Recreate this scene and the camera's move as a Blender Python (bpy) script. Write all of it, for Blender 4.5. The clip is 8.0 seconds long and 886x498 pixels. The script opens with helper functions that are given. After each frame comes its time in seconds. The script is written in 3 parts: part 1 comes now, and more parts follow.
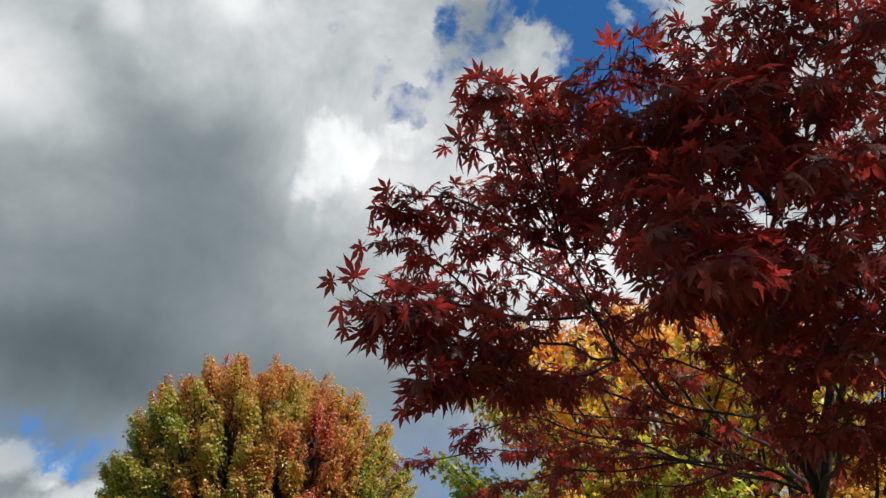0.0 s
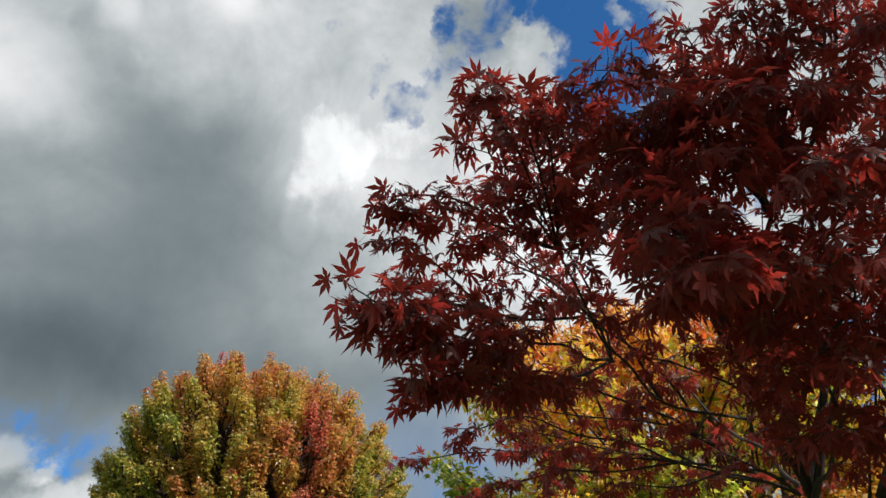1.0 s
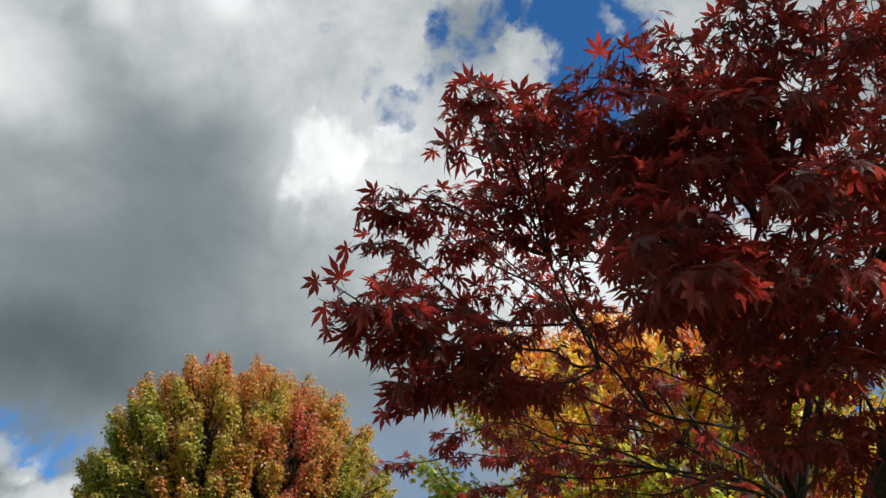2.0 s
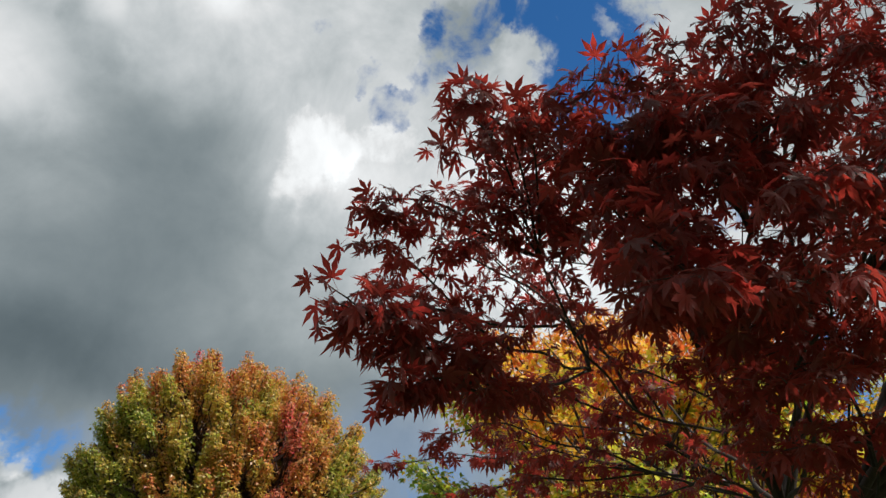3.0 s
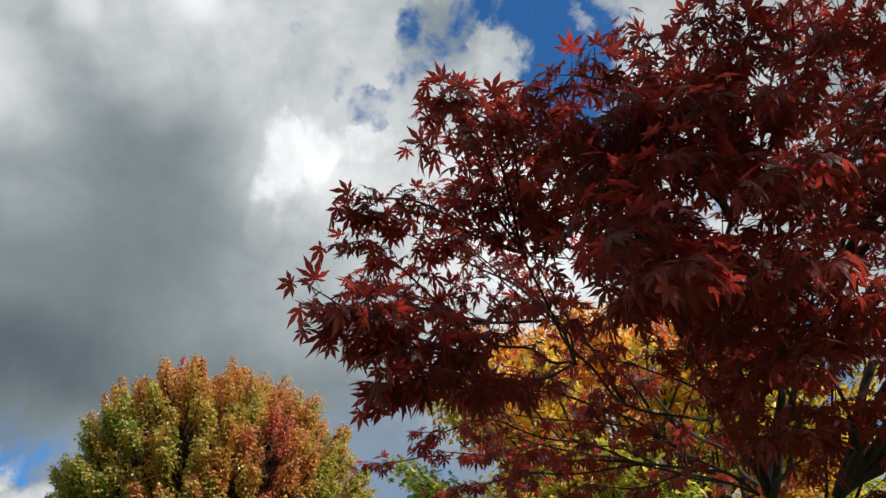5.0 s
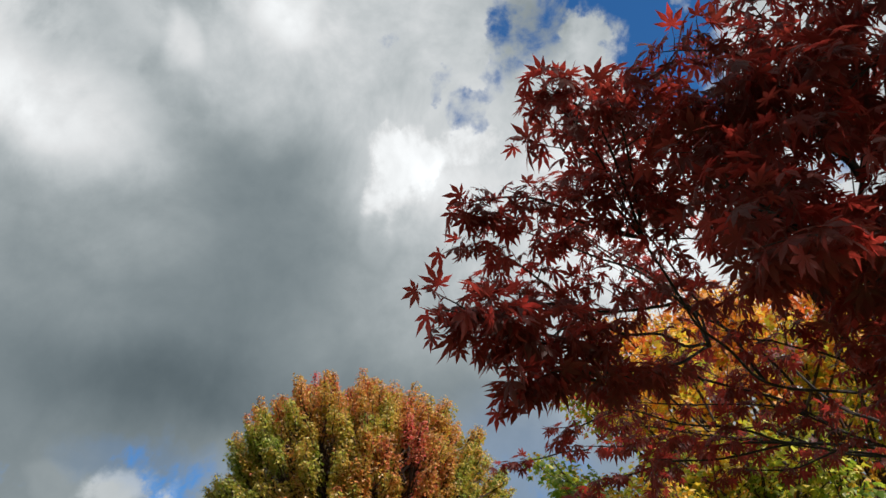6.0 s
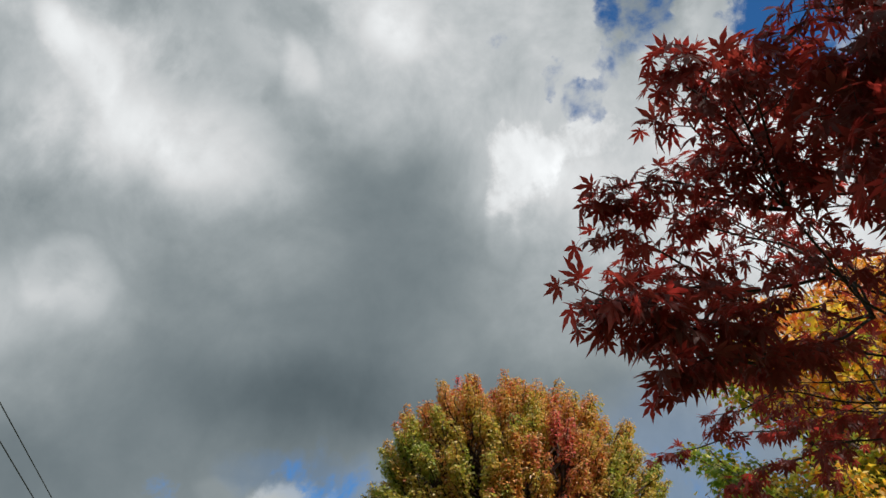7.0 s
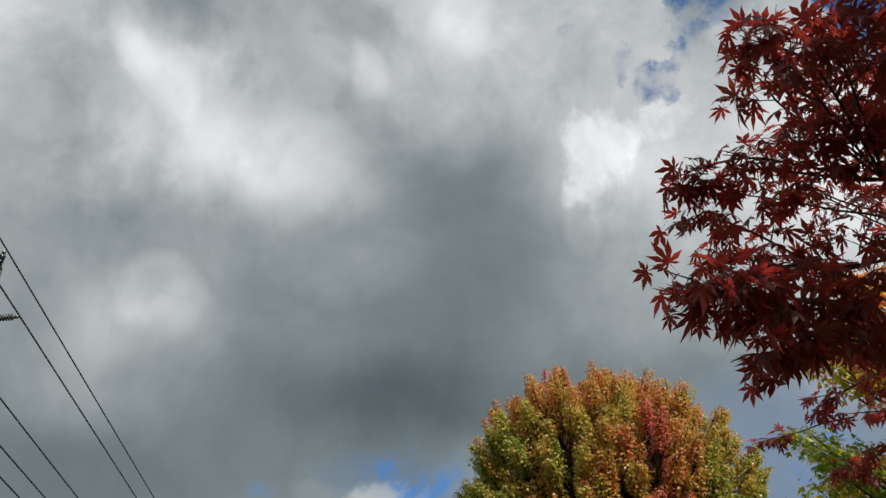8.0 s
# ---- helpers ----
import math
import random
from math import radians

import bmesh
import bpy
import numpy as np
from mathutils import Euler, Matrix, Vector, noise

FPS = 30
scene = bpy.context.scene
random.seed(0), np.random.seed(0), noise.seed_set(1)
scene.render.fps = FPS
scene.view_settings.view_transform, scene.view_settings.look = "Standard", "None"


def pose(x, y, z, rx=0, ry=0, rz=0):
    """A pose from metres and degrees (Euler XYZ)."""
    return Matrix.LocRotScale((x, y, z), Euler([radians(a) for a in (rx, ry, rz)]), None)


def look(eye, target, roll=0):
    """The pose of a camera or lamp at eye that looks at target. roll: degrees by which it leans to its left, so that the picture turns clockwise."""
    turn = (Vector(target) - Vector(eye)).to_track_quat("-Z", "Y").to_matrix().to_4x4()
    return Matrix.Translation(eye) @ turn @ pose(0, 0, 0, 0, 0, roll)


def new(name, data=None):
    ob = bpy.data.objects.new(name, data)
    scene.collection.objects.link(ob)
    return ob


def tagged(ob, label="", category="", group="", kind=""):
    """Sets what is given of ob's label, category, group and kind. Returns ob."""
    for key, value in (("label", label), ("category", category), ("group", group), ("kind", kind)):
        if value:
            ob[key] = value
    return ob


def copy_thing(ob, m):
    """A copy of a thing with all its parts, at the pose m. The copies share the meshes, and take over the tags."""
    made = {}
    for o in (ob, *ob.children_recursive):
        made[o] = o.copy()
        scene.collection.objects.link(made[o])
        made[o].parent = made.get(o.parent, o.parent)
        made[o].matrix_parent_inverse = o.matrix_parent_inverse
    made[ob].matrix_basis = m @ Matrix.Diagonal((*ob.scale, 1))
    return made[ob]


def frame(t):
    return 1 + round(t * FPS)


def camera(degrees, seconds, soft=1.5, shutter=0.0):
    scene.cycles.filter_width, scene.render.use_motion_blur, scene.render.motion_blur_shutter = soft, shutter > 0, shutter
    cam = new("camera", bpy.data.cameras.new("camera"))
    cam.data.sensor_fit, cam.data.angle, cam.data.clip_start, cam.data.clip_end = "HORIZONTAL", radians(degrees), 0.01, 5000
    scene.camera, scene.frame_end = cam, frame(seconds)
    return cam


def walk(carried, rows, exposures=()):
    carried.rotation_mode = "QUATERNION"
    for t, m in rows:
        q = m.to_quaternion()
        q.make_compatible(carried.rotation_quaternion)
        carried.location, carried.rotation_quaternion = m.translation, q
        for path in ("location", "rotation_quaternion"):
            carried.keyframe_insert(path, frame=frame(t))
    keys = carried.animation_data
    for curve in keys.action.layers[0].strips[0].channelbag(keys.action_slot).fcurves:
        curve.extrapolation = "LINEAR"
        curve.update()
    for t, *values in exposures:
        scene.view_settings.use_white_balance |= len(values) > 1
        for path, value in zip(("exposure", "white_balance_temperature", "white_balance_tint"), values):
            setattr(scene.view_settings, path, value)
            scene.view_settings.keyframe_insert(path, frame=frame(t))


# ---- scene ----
cam = camera(55.11, 8.0, soft=1.5)
walk(cam, [
    (0, pose(0.000, 0, 1.55, 125.00, 0.00, 0.00)),
    (0.5, pose(0.000, 0, 1.55, 124.88, 0.12, 0.04)),
    (1, pose(0.000, 0, 1.55, 124.95, -0.28, -0.53)),
    (1.5, pose(0.000, 0, 1.55, 125.22, -0.52, -1.15)),
    (3, pose(0.000, 0, 1.55, 125.28, -1.01, -2.53)),
    (3.5, pose(0.000, 0, 1.55, 125.24, -1.30, -2.91)),
    (4, pose(0.000, 0, 1.55, 125.29, -0.94, -3.82)),
    (4.2, pose(0.000, 0, 1.55, 125.29, -0.70, -3.80)),
    (5.3, pose(-0.002, 0, 1.55, 125.15, 2.07, -0.90)),
    (5.5, pose(-0.004, 0, 1.55, 125.20, 2.16, 1.08)),
    (6, pose(-0.010, 0, 1.55, 125.35, 1.55, 7.16)),
    (6.5, pose(-0.018, 0, 1.55, 125.53, 1.07, 12.68)),
    (7, pose(-0.024, 0, 1.55, 125.59, 0.98, 17.37)),
    (7.5, pose(-0.030, 0, 1.55, 125.47, 0.26, 21.78)),
    (8, pose(-0.033, 0, 1.55, 125.43, 0.69, 23.65)),
], exposures=[(0, 0.0), (5.5, 0.0), (6.5, -0.10), (8, -0.24)])

# ---- sun ----
SUN_FROM = Vector((0.64, -0.46, 0.62)).normalized()
sun = new("sun", bpy.data.lights.new("sun", "SUN"))
sun.data.energy, sun.data.angle, sun.data.color = 5.0, radians(0.6), (1.0, 0.95, 0.87)
sun.matrix_world = look(SUN_FROM * 60, (0, 0, 0))


# ---- node shorthand ----
class Nodes:
    def __init__(self, tree):
        self.tree = tree
        tree.nodes.clear()

    def add(self, kind):
        return self.tree.nodes.new(kind)

    def put(self, socket, value):
        if isinstance(value, bpy.types.NodeSocket):
            self.tree.links.new(value, socket)
        elif value is not None:
            socket.default_value = value

    def math(self, op, a, b=None, c=None, clamp=False):
        node = self.add("ShaderNodeMath")
        node.operation, node.use_clamp = op, clamp
        for socket, value in zip(node.inputs, (a, b, c)):
            self.put(socket, value)
        return node.outputs[0]

    def vec(self, op, a, b=None, out=0):
        node = self.add("ShaderNodeVectorMath")
        node.operation = op
        self.put(node.inputs[0], a)
        if b is not None:
            self.put(node.inputs[3] if op == "SCALE" else node.inputs[1], b)
        return node.outputs[out]

    def noise(self, vector, scale, detail=4.0, rough=0.55, distort=0.0, out=0):
        node = self.add("ShaderNodeTexNoise")
        self.put(node.inputs["Vector"], vector)
        for key, value in (("Scale", scale), ("Detail", detail), ("Roughness", rough), ("Distortion", distort)):
            node.inputs[key].default_value = value
        return node.outputs[out]

    def ramp(self, fac, stops, mode="LINEAR"):
        node = self.add("ShaderNodeValToRGB")
        node.color_ramp.interpolation = mode
        while len(node.color_ramp.elements) < len(stops):
            node.color_ramp.elements.new(0.5)
        for el, (at, col) in zip(node.color_ramp.elements, stops):
            el.position, el.color = at, (*col, 1.0)
        self.put(node.inputs[0], fac)
        return node.outputs[0]

    def span(self, value, lo, hi, out_lo=0.0, out_hi=1.0, smooth=True):
        node = self.add("ShaderNodeMapRange")
        node.interpolation_type = "SMOOTHSTEP" if smooth else "LINEAR"
        for socket, v in zip(node.inputs, (value, lo, hi, out_lo, out_hi)):
            self.put(socket, v)
        return node.outputs[0]

    def mix(self, fac, a, b, blend="MIX"):
        node = self.add("ShaderNodeMix")
        node.data_type, node.blend_type = "RGBA", blend
        self.put(node.inputs[0], fac)
        self.put(node.inputs[6], a if isinstance(a, bpy.types.NodeSocket) else (*a, 1.0))
        self.put(node.inputs[7], b if isinstance(b, bpy.types.NodeSocket) else (*b, 1.0))
        return node.outputs[2]


# ---- sky: blue air behind a broken deck of cloud ----
world = bpy.data.worlds.new("sky")
world.use_nodes = True
scene.world = world
N = Nodes(world.node_tree)
way = N.add("ShaderNodeTexCoord").outputs["Generated"]
air = N.add("ShaderNodeTexSky")
air.sky_type, air.sun_disc = "NISHITA", False
air.sun_elevation, air.sun_rotation = math.asin(SUN_FROM.z), math.atan2(SUN_FROM.x, SUN_FROM.y)
air.air_density, air.dust_density, air.ozone_density = 1.0, 0.3, 2.0
drift = N.vec("SCALE", N.vec("SUBTRACT", N.noise(way, 6.0, 2.0, 0.45, out=1), (0.5, 0.5, 0.5)), 0.09)
curl = N.vec("SCALE", N.vec("SUBTRACT", N.noise(way, 17.0, 5.0, 0.6, out=1), (0.5, 0.5, 0.5)), 0.030)
bent = N.vec("NORMALIZE", N.vec("ADD", N.vec("ADD", way, drift), curl))
split = N.add("ShaderNodeSeparateXYZ")
N.put(split.inputs[0], bent)
AZIMUTH = N.math("MULTIPLY", N.math("ARCTAN2", split.outputs[0], split.outputs[1]), 57.2958)
HEIGHT = N.math("MULTIPLY", N.math("ARCSINE", split.outputs[2]), 57.2958)
torn_way = N.add("ShaderNodeSeparateXYZ")
N.put(torn_way.inputs[0], N.vec("NORMALIZE", N.vec("ADD", bent, N.vec("SCALE", curl, 1.6))))
TORN_AZIMUTH = N.math("MULTIPLY", N.math("ARCTAN2", torn_way.outputs[0], torn_way.outputs[1]), 57.2958)
TORN_HEIGHT = N.math("MULTIPLY", N.math("ARCSINE", torn_way.outputs[2]), 57.2958)
across = N.span(AZIMUTH, -64.0, 36.0, smooth=False)
deck = None
deck_height = 0.0


def sky_row(height, tones):
    """How bright the deck of cloud is along one height over the horizon, from 64 degrees west of north to 36 east."""
    global deck, deck_height
    row = N.ramp(across, [(i / (len(tones) - 1), (v, v, v)) for i, v in enumerate(tones)], "B_SPLINE")
    deck = row if deck is None else N.mix(N.span(HEIGHT, deck_height, height), deck, row)
    deck_height = height


sky_row(14, (0.59, 0.58, 0.55, 0.55, 0.56, 0.60, 0.62, 0.72, 0.64, 0.62, 0.60, 0.60, 0.64, 0.64, 0.65, 0.66, 0.66))
sky_row(20, (0.51, 0.51, 0.49, 0.50, 0.52, 0.56, 0.50, 0.67, 0.62, 0.60, 0.59, 0.60, 0.64, 0.65, 0.65, 0.66, 0.66))
sky_row(25, (0.59, 0.61, 0.65, 0.64, 0.54, 0.45, 0.39, 0.47, 0.51, 0.54, 0.58, 0.74, 0.78, 0.80, 0.78, 0.75, 0.66))
sky_row(30, (0.69, 0.65, 0.64, 0.78, 0.61, 0.57, 0.52, 0.48, 0.59, 0.65, 0.72, 0.84, 0.90, 0.88, 0.84, 0.80, 0.66))
sky_row(35, (0.81, 0.68, 0.59, 0.65, 0.64, 0.66, 0.57, 0.50, 0.59, 0.71, 0.76, 0.90, 0.94, 0.90, 0.84, 0.80, 0.66))
sky_row(40, (0.93, 0.68, 0.75, 0.88, 0.90, 0.80, 0.54, 0.52, 0.66, 0.95, 0.81, 0.92, 0.92, 0.88, 0.84, 0.80, 0.65))
sky_row(45, (0.97, 0.69, 0.85, 0.83, 0.73, 0.71, 0.74, 0.75, 0.75, 0.80, 0.76, 0.75, 0.80, 0.88, 0.84, 0.80, 0.65))
sky_row(50, (0.78, 0.67, 0.64, 0.65, 0.68, 0.72, 0.81, 0.91, 0.78, 0.78, 0.74, 0.68, 0.70, 0.78, 0.74, 0.70, 0.66))
sky_row(57, (0.67, 0.65, 0.62, 0.61, 0.64, 0.69, 0.73, 0.84, 0.83, 0.78, 0.72, 0.70, 0.72, 0.73, 0.72, 0.70, 0.67))


def oval(azimuth, height, wide, high, amount):
    """A ragged opening or bright spot in the deck."""
    a = N.math("POWER", N.math("DIVIDE", N.math("SUBTRACT", TORN_AZIMUTH, azimuth), wide), 2.0)
    b = N.math("POWER", N.math("DIVIDE", N.math("SUBTRACT", TORN_HEIGHT, height), high), 2.0)
    return N.math("MULTIPLY", N.span(N.math("ADD", a, b), 1.0, 0.0), amount)


def total(parts):
    out = parts[0]
    for p in parts[1:]:
        out = N.math("ADD", out, p)
    return out


swirl = N.vec("ADD", way, N.vec("SCALE", N.vec("SUBTRACT", N.noise(way, 3.0, 2.0, 0.5, out=1), (0.5, 0.5, 0.5)), 0.16))
big = N.math("SUBTRACT", N.noise(swirl, 6.5, 5.0, 0.5), 0.5)
fine = N.math("SUBTRACT", N.noise(swirl, 15.0, 6.0, 0.55), 0.5)
wisp = N.math("SUBTRACT", N.noise(swirl, 34.0, 6.0, 0.62), 0.5)


def puff(azimuth, height, wide, high, turn, amount):
    """A slanting billow or hollow in the deck."""
    c, k = math.cos(radians(turn)), math.sin(radians(turn))
    x, y = N.math("SUBTRACT", AZIMUTH, azimuth), N.math("SUBTRACT", HEIGHT, height)
    u = N.math("DIVIDE", N.math("ADD", N.math("MULTIPLY", x, c), N.math("MULTIPLY", y, k)), wide)
    v = N.math("DIVIDE", N.math("SUBTRACT", N.math("MULTIPLY", y, c), N.math("MULTIPLY", x, k)), high)
    near = N.math("ADD", N.math("MULTIPLY", u, u), N.math("MULTIPLY", v, v))
    return N.math("MULTIPLY", N.span(N.math("ADD", near, N.math("MULTIPLY_ADD", fine, 2.2, N.math("MULTIPLY", wisp, 1.2))), 1.2, 0.1), amount)


billows = total([puff(-47.8, 43.4, 5.0, 2.0, -25, 0.10), puff(-34.5, 48.7, 4.0, 2.0, -25, 0.050), puff(-30.6, 47.0, 3.0, 1.7, -40, 0.10), puff(-20.5, 50.0, 4.5, 2.2, 15, 0.066),
                 puff(-38.0, 41.0, 7.5, 3.4, 0, 0.044), puff(-44.0, 31.0, 4.2, 2.6, -30, 0.10), puff(-48.0, 29.0, 3.5, 3.0, 0, 0.039),
                 puff(-45.5, 47.4, 6.5, 2.2, -20, -0.050), puff(-31.9, 50.6, 4.5, 2.2, 0, -0.050), puff(-29.8, 44.4, 4.0, 2.4, -30, -0.039),
                 puff(-50.0, 38.0, 5.5, 2.6, 0, -0.028), puff(-51.0, 45.0, 4.0, 1.6, -40, 0.05),
                 puff(-24.0, 17.2, 4.0, 1.5, 0, 0.24), puff(-28.4, 19.0, 2.4, 1.3, 10, 0.22), puff(-25.8, 18.8, 1.5, 0.9, 30, 0.22), puff(-32.0, 19.0, 2.5, 1.2, 0, 0.05),
                 puff(-11.3, 37.4, 1.6, 2.8, 0, 0.05), puff(8.6, 48.4, 2.4, 1.4, 50, 0.05), puff(3.5, 49.0, 5.0, 3.0, 0, -0.09)])
spots = total([oval(-8.3, 42.0, 4.0, 3.1, 0.30), oval(-9.8, 40.0, 3.0, 2.6, 0.16), oval(-3.6, 42.2, 5.0, 1.6, 0.24), oval(-11.4, 38.2, 1.6, 2.2, 0.10)])
gaps = total([oval(16.2, 47.0, 8.0, 8.0, 1.4), oval(5.0, 50.0, 6.5, 5.0, 0.66), oval(12, 53.2, 8.5, 5.5, 1.1), oval(0.4, 50.2, 2.4, 2.6, 0.42), oval(8.6, 48.4, 2.4, 1.8, -0.75), oval(-2.4, 44.7, 2.5, 2.0, 0.60), oval(-4.6, 46.8, 1.8, 1.0, 0.45),
              oval(-9.2, 49.2, 2.2, 1.4, 0.36), oval(0.5, 46.6, 3.0, 1.6, 0.50), oval(17.2, 49.6, 1.2, 2.2, -0.55), oval(13.4, 50.6, 0.9, 1.6, -0.4),
              oval(25, 37, 4.0, 2.5, 0.7), oval(20.8, 33.6, 3.5, 2.5, 0.65), oval(-25.4, 19.9, 6.0, 2.3, 0.84), oval(-23.6, 17.0, 4.0, 1.7, -0.9), oval(-28.4, 19.0, 2.3, 1.4, -0.7), oval(-25.8, 18.7, 1.4, 0.9, -0.6),
              oval(-35.4, 18.6, 4.0, 1.8, 0.34), oval(1, 19, 10, 5, 0.28), oval(28, 22, 12, 6, 0.8)])
tone_of_deck = N.add("ShaderNodeSeparateColor")
N.put(tone_of_deck.inputs[0], deck)
texture = N.math("ADD", N.math("MULTIPLY", big, 0.16), N.math("ADD", N.math("MULTIPLY", fine, 0.20), N.math("MULTIPLY", wisp, 0.11)))
rolling = N.math("MULTIPLY_ADD", texture, N.span(tone_of_deck.outputs[0], 0.50, 0.78, 0.35, 1.15), 0.012)
torn = N.math("ADD", spots, N.math("MULTIPLY", N.span(spots, 0.0, 0.06), N.math("ADD", N.math("MULTIPLY", fine, 0.62), N.math("MULTIPLY", wisp, 0.42))))
white = N.span(torn, -0.05, 0.33, 0.0, 0.12)
pale = N.math("MAXIMUM", N.math("ADD", N.math("ADD", tone_of_deck.outputs[0], white), N.math("ADD", rolling, billows)), 0.25)
glow = N.math("POWER", pale, 2.25)
ragged = N.math("ADD", N.math("MULTIPLY", fine, 2.4), N.math("MULTIPLY", wisp, 1.6))
ragged = N.math("MULTIPLY", ragged, N.span(gaps, 0.0, 0.35))
cover = N.math("SUBTRACT", 1.0, N.span(N.math("ADD", gaps, ragged), 0.25, 1.15))
veil = total([oval(-1, 19.0, 11, 8, 0.26), oval(-26, 20.4, 8, 2.0, 0.18)])
cover = N.math("MULTIPLY", cover, N.math("SUBTRACT", 1.0, veil))
tone = N.ramp(pale, [(0.40, (0.74, 0.97, 1.09)), (0.62, (0.865, 0.99, 1.035)), (0.88, (0.975, 1.0, 1.012))])
cloud = N.vec("SCALE", tone, glow)
blue = N.vec("MULTIPLY", air.outputs[0], (0.040, 0.100, 0.150))
back = N.add("ShaderNodeBackground")
N.put(back.inputs[0], N.mix(cover, blue, cloud))
back.inputs[1].default_value = 1.0
N.put(N.add("ShaderNodeOutputWorld").inputs[0], back.outputs[0])


# ---- materials ----
def material(name):
    mat = bpy.data.materials.new(name)
    mat.use_nodes = True
    return mat, Nodes(mat.node_tree)


def leaf_material(name, stops, thin, roughness=0.42, through_share=0.40, tinted=False, shine=0.5):
    """Leaf blades: pigment by leaf, mottled along the blade, part of the light passing through."""
    mat, n = material(name)
    chance = n.math("FRACT", n.math("ADD", n.add("ShaderNodeObjectInfo").outputs["Random"],
                                    n.add("ShaderNodeNewGeometry").outputs["Random Per Island"]))
    place = n.add("ShaderNodeTexCoord").outputs["Object"]
    blotch = n.noise(place, 60.0, 4.0, 0.6)
    if tinted:
        pigment = n.add("ShaderNodeAttribute")
        pigment.attribute_name = "tint"
        tint = pigment.outputs["Fac"]
        value = n.math("ADD", tint, n.math("MULTIPLY", n.math("SUBTRACT", chance, 0.5), 0.22))
    else:
        value = n.math("ADD", n.math("MULTIPLY", chance, 0.75), n.math("MULTIPLY", blotch, 0.25))
    colour = n.ramp(value, stops)
    colour = n.mix(n.span(blotch, 0.35, 0.7), colour, n.mix(0.22, colour, (0.06, 0.03, 0.012)))
    if tinted:
        # some leaves paler: pale undersides, plus sun glints put into the colour
        colour = n.mix(n.span(chance, 0.82, 0.95, 0.0, 0.45), colour, (0.76, 0.70, 0.46))
        colour = n.mix(n.span(chance, 0.15, 0.03, 0.0, 0.35), colour, (0.07, 0.07, 0.02))
    shader = n.add("ShaderNodeBsdfPrincipled")
    n.put(shader.inputs["Base Color"], colour)
    shader.inputs["Roughness"].default_value = roughness
    shader.inputs["Specular IOR Level"].default_value = shine
    bump = n.add("ShaderNodeBump")
    bump.inputs["Strength"].default_value = 0.25
    n.put(bump.inputs["Height"], n.noise(place, 350.0, 3.0))
    n.put(shader.inputs["Normal"], bump.outputs[0])
    lit = n.add("ShaderNodeBsdfTranslucent")
    n.put(lit.inputs[0], n.mix(1.0, colour, thin, "MULTIPLY"))
    both = n.add("ShaderNodeMixShader")
    both.inputs[0].default_value = through_share
    n.put(both.inputs[1], shader.outputs[0])
    n.put(both.inputs[2], lit.outputs[0])
    n.put(n.add("ShaderNodeOutputMaterial").inputs[0], both.outputs[0])
    return mat


def plain_material(name, low, high, scale, roughness=0.8, bump=0.4, stretch=(1, 1, 1), metal=0.0):
    mat, n = material(name)
    place = n.vec("MULTIPLY", n.add("ShaderNodeTexCoord").outputs["Object"], stretch)
    grain = n.noise(place, scale, 6.0, 0.6)
    stain = n.noise(place, scale * 0.12, 3.0)
    colour = n.mix(n.span(grain, 0.3, 0.7), low, high)
    colour = n.mix(n.math("MULTIPLY", n.span(stain, 0.4, 0.75), 0.45), colour, tuple(v * 0.55 for v in low))
    shader = n.add("ShaderNodeBsdfPrincipled")
    n.put(shader.inputs["Base Color"], colour)
    n.put(shader.inputs["Roughness"], n.span(grain, 0.2, 0.8, roughness - 0.1, min(1.0, roughness + 0.1)))
    shader.inputs["Metallic"].default_value = metal
    lift = n.add("ShaderNodeBump")
    lift.inputs["Strength"].default_value = bump
    lift.inputs["Distance"].default_value = 0.01
    n.put(lift.inputs["Height"], grain)
    n.put(shader.inputs["Normal"], lift.outputs[0])
    n.put(n.add("ShaderNodeOutputMaterial").inputs[0], shader.outputs[0])
    return mat


RED_LEAF = leaf_material("burgundy_leaf", [(0.0, (0.046, 0.018, 0.015)), (0.5, (0.078, 0.021, 0.019)), (0.85, (0.115, 0.026, 0.025)), (1.0, (0.18, 0.038, 0.033))],
                         (6.4, 2.5, 2.1), 0.48, 0.47, shine=0.35)
TURNING_LEAF = leaf_material("turning_leaf", [(0.0, (0.22, 0.30, 0.040)), (0.22, (0.50, 0.43, 0.065)), (0.45, (0.62, 0.35, 0.070)), (0.68, (0.60, 0.21, 0.085)), (1.0, (0.62, 0.09, 0.12))],
                             (1.8, 1.8, 1.5), 0.36, 0.30, True, 0.7)
GOLD_LEAF = leaf_material("golden_leaf", [(0.0, (0.13, 0.22, 0.028)), (0.3, (0.44, 0.43, 0.050)), (0.55, (0.60, 0.37, 0.040)), (0.8, (0.58, 0.22, 0.040)), (1.0, (0.50, 0.11, 0.040))],
                          (1.9, 1.8, 1.3), 0.45, 0.56, True)
MAPLE_BARK = plain_material("maple_bark", (0.018, 0.011, 0.008), (0.052, 0.034, 0.024), 38, 0.85, 0.6, (1, 1, 0.25))
GREY_BARK = plain_material("grey_bark", (0.07, 0.055, 0.045), (0.20, 0.17, 0.14), 18, 0.9, 0.8, (1, 1, 0.2))
TWIG_BARK = plain_material("twig_bark", (0.030, 0.014, 0.012), (0.075, 0.036, 0.026), 60, 0.7, 0.3)
LAWN = plain_material("lawn", (0.035, 0.060, 0.014), (0.075, 0.105, 0.028), 9, 0.95, 0.8)
POLE_WOOD = plain_material("pole_wood", (0.09, 0.065, 0.045), (0.20, 0.155, 0.115), 14, 0.9, 0.6, (1, 1, 0.08))
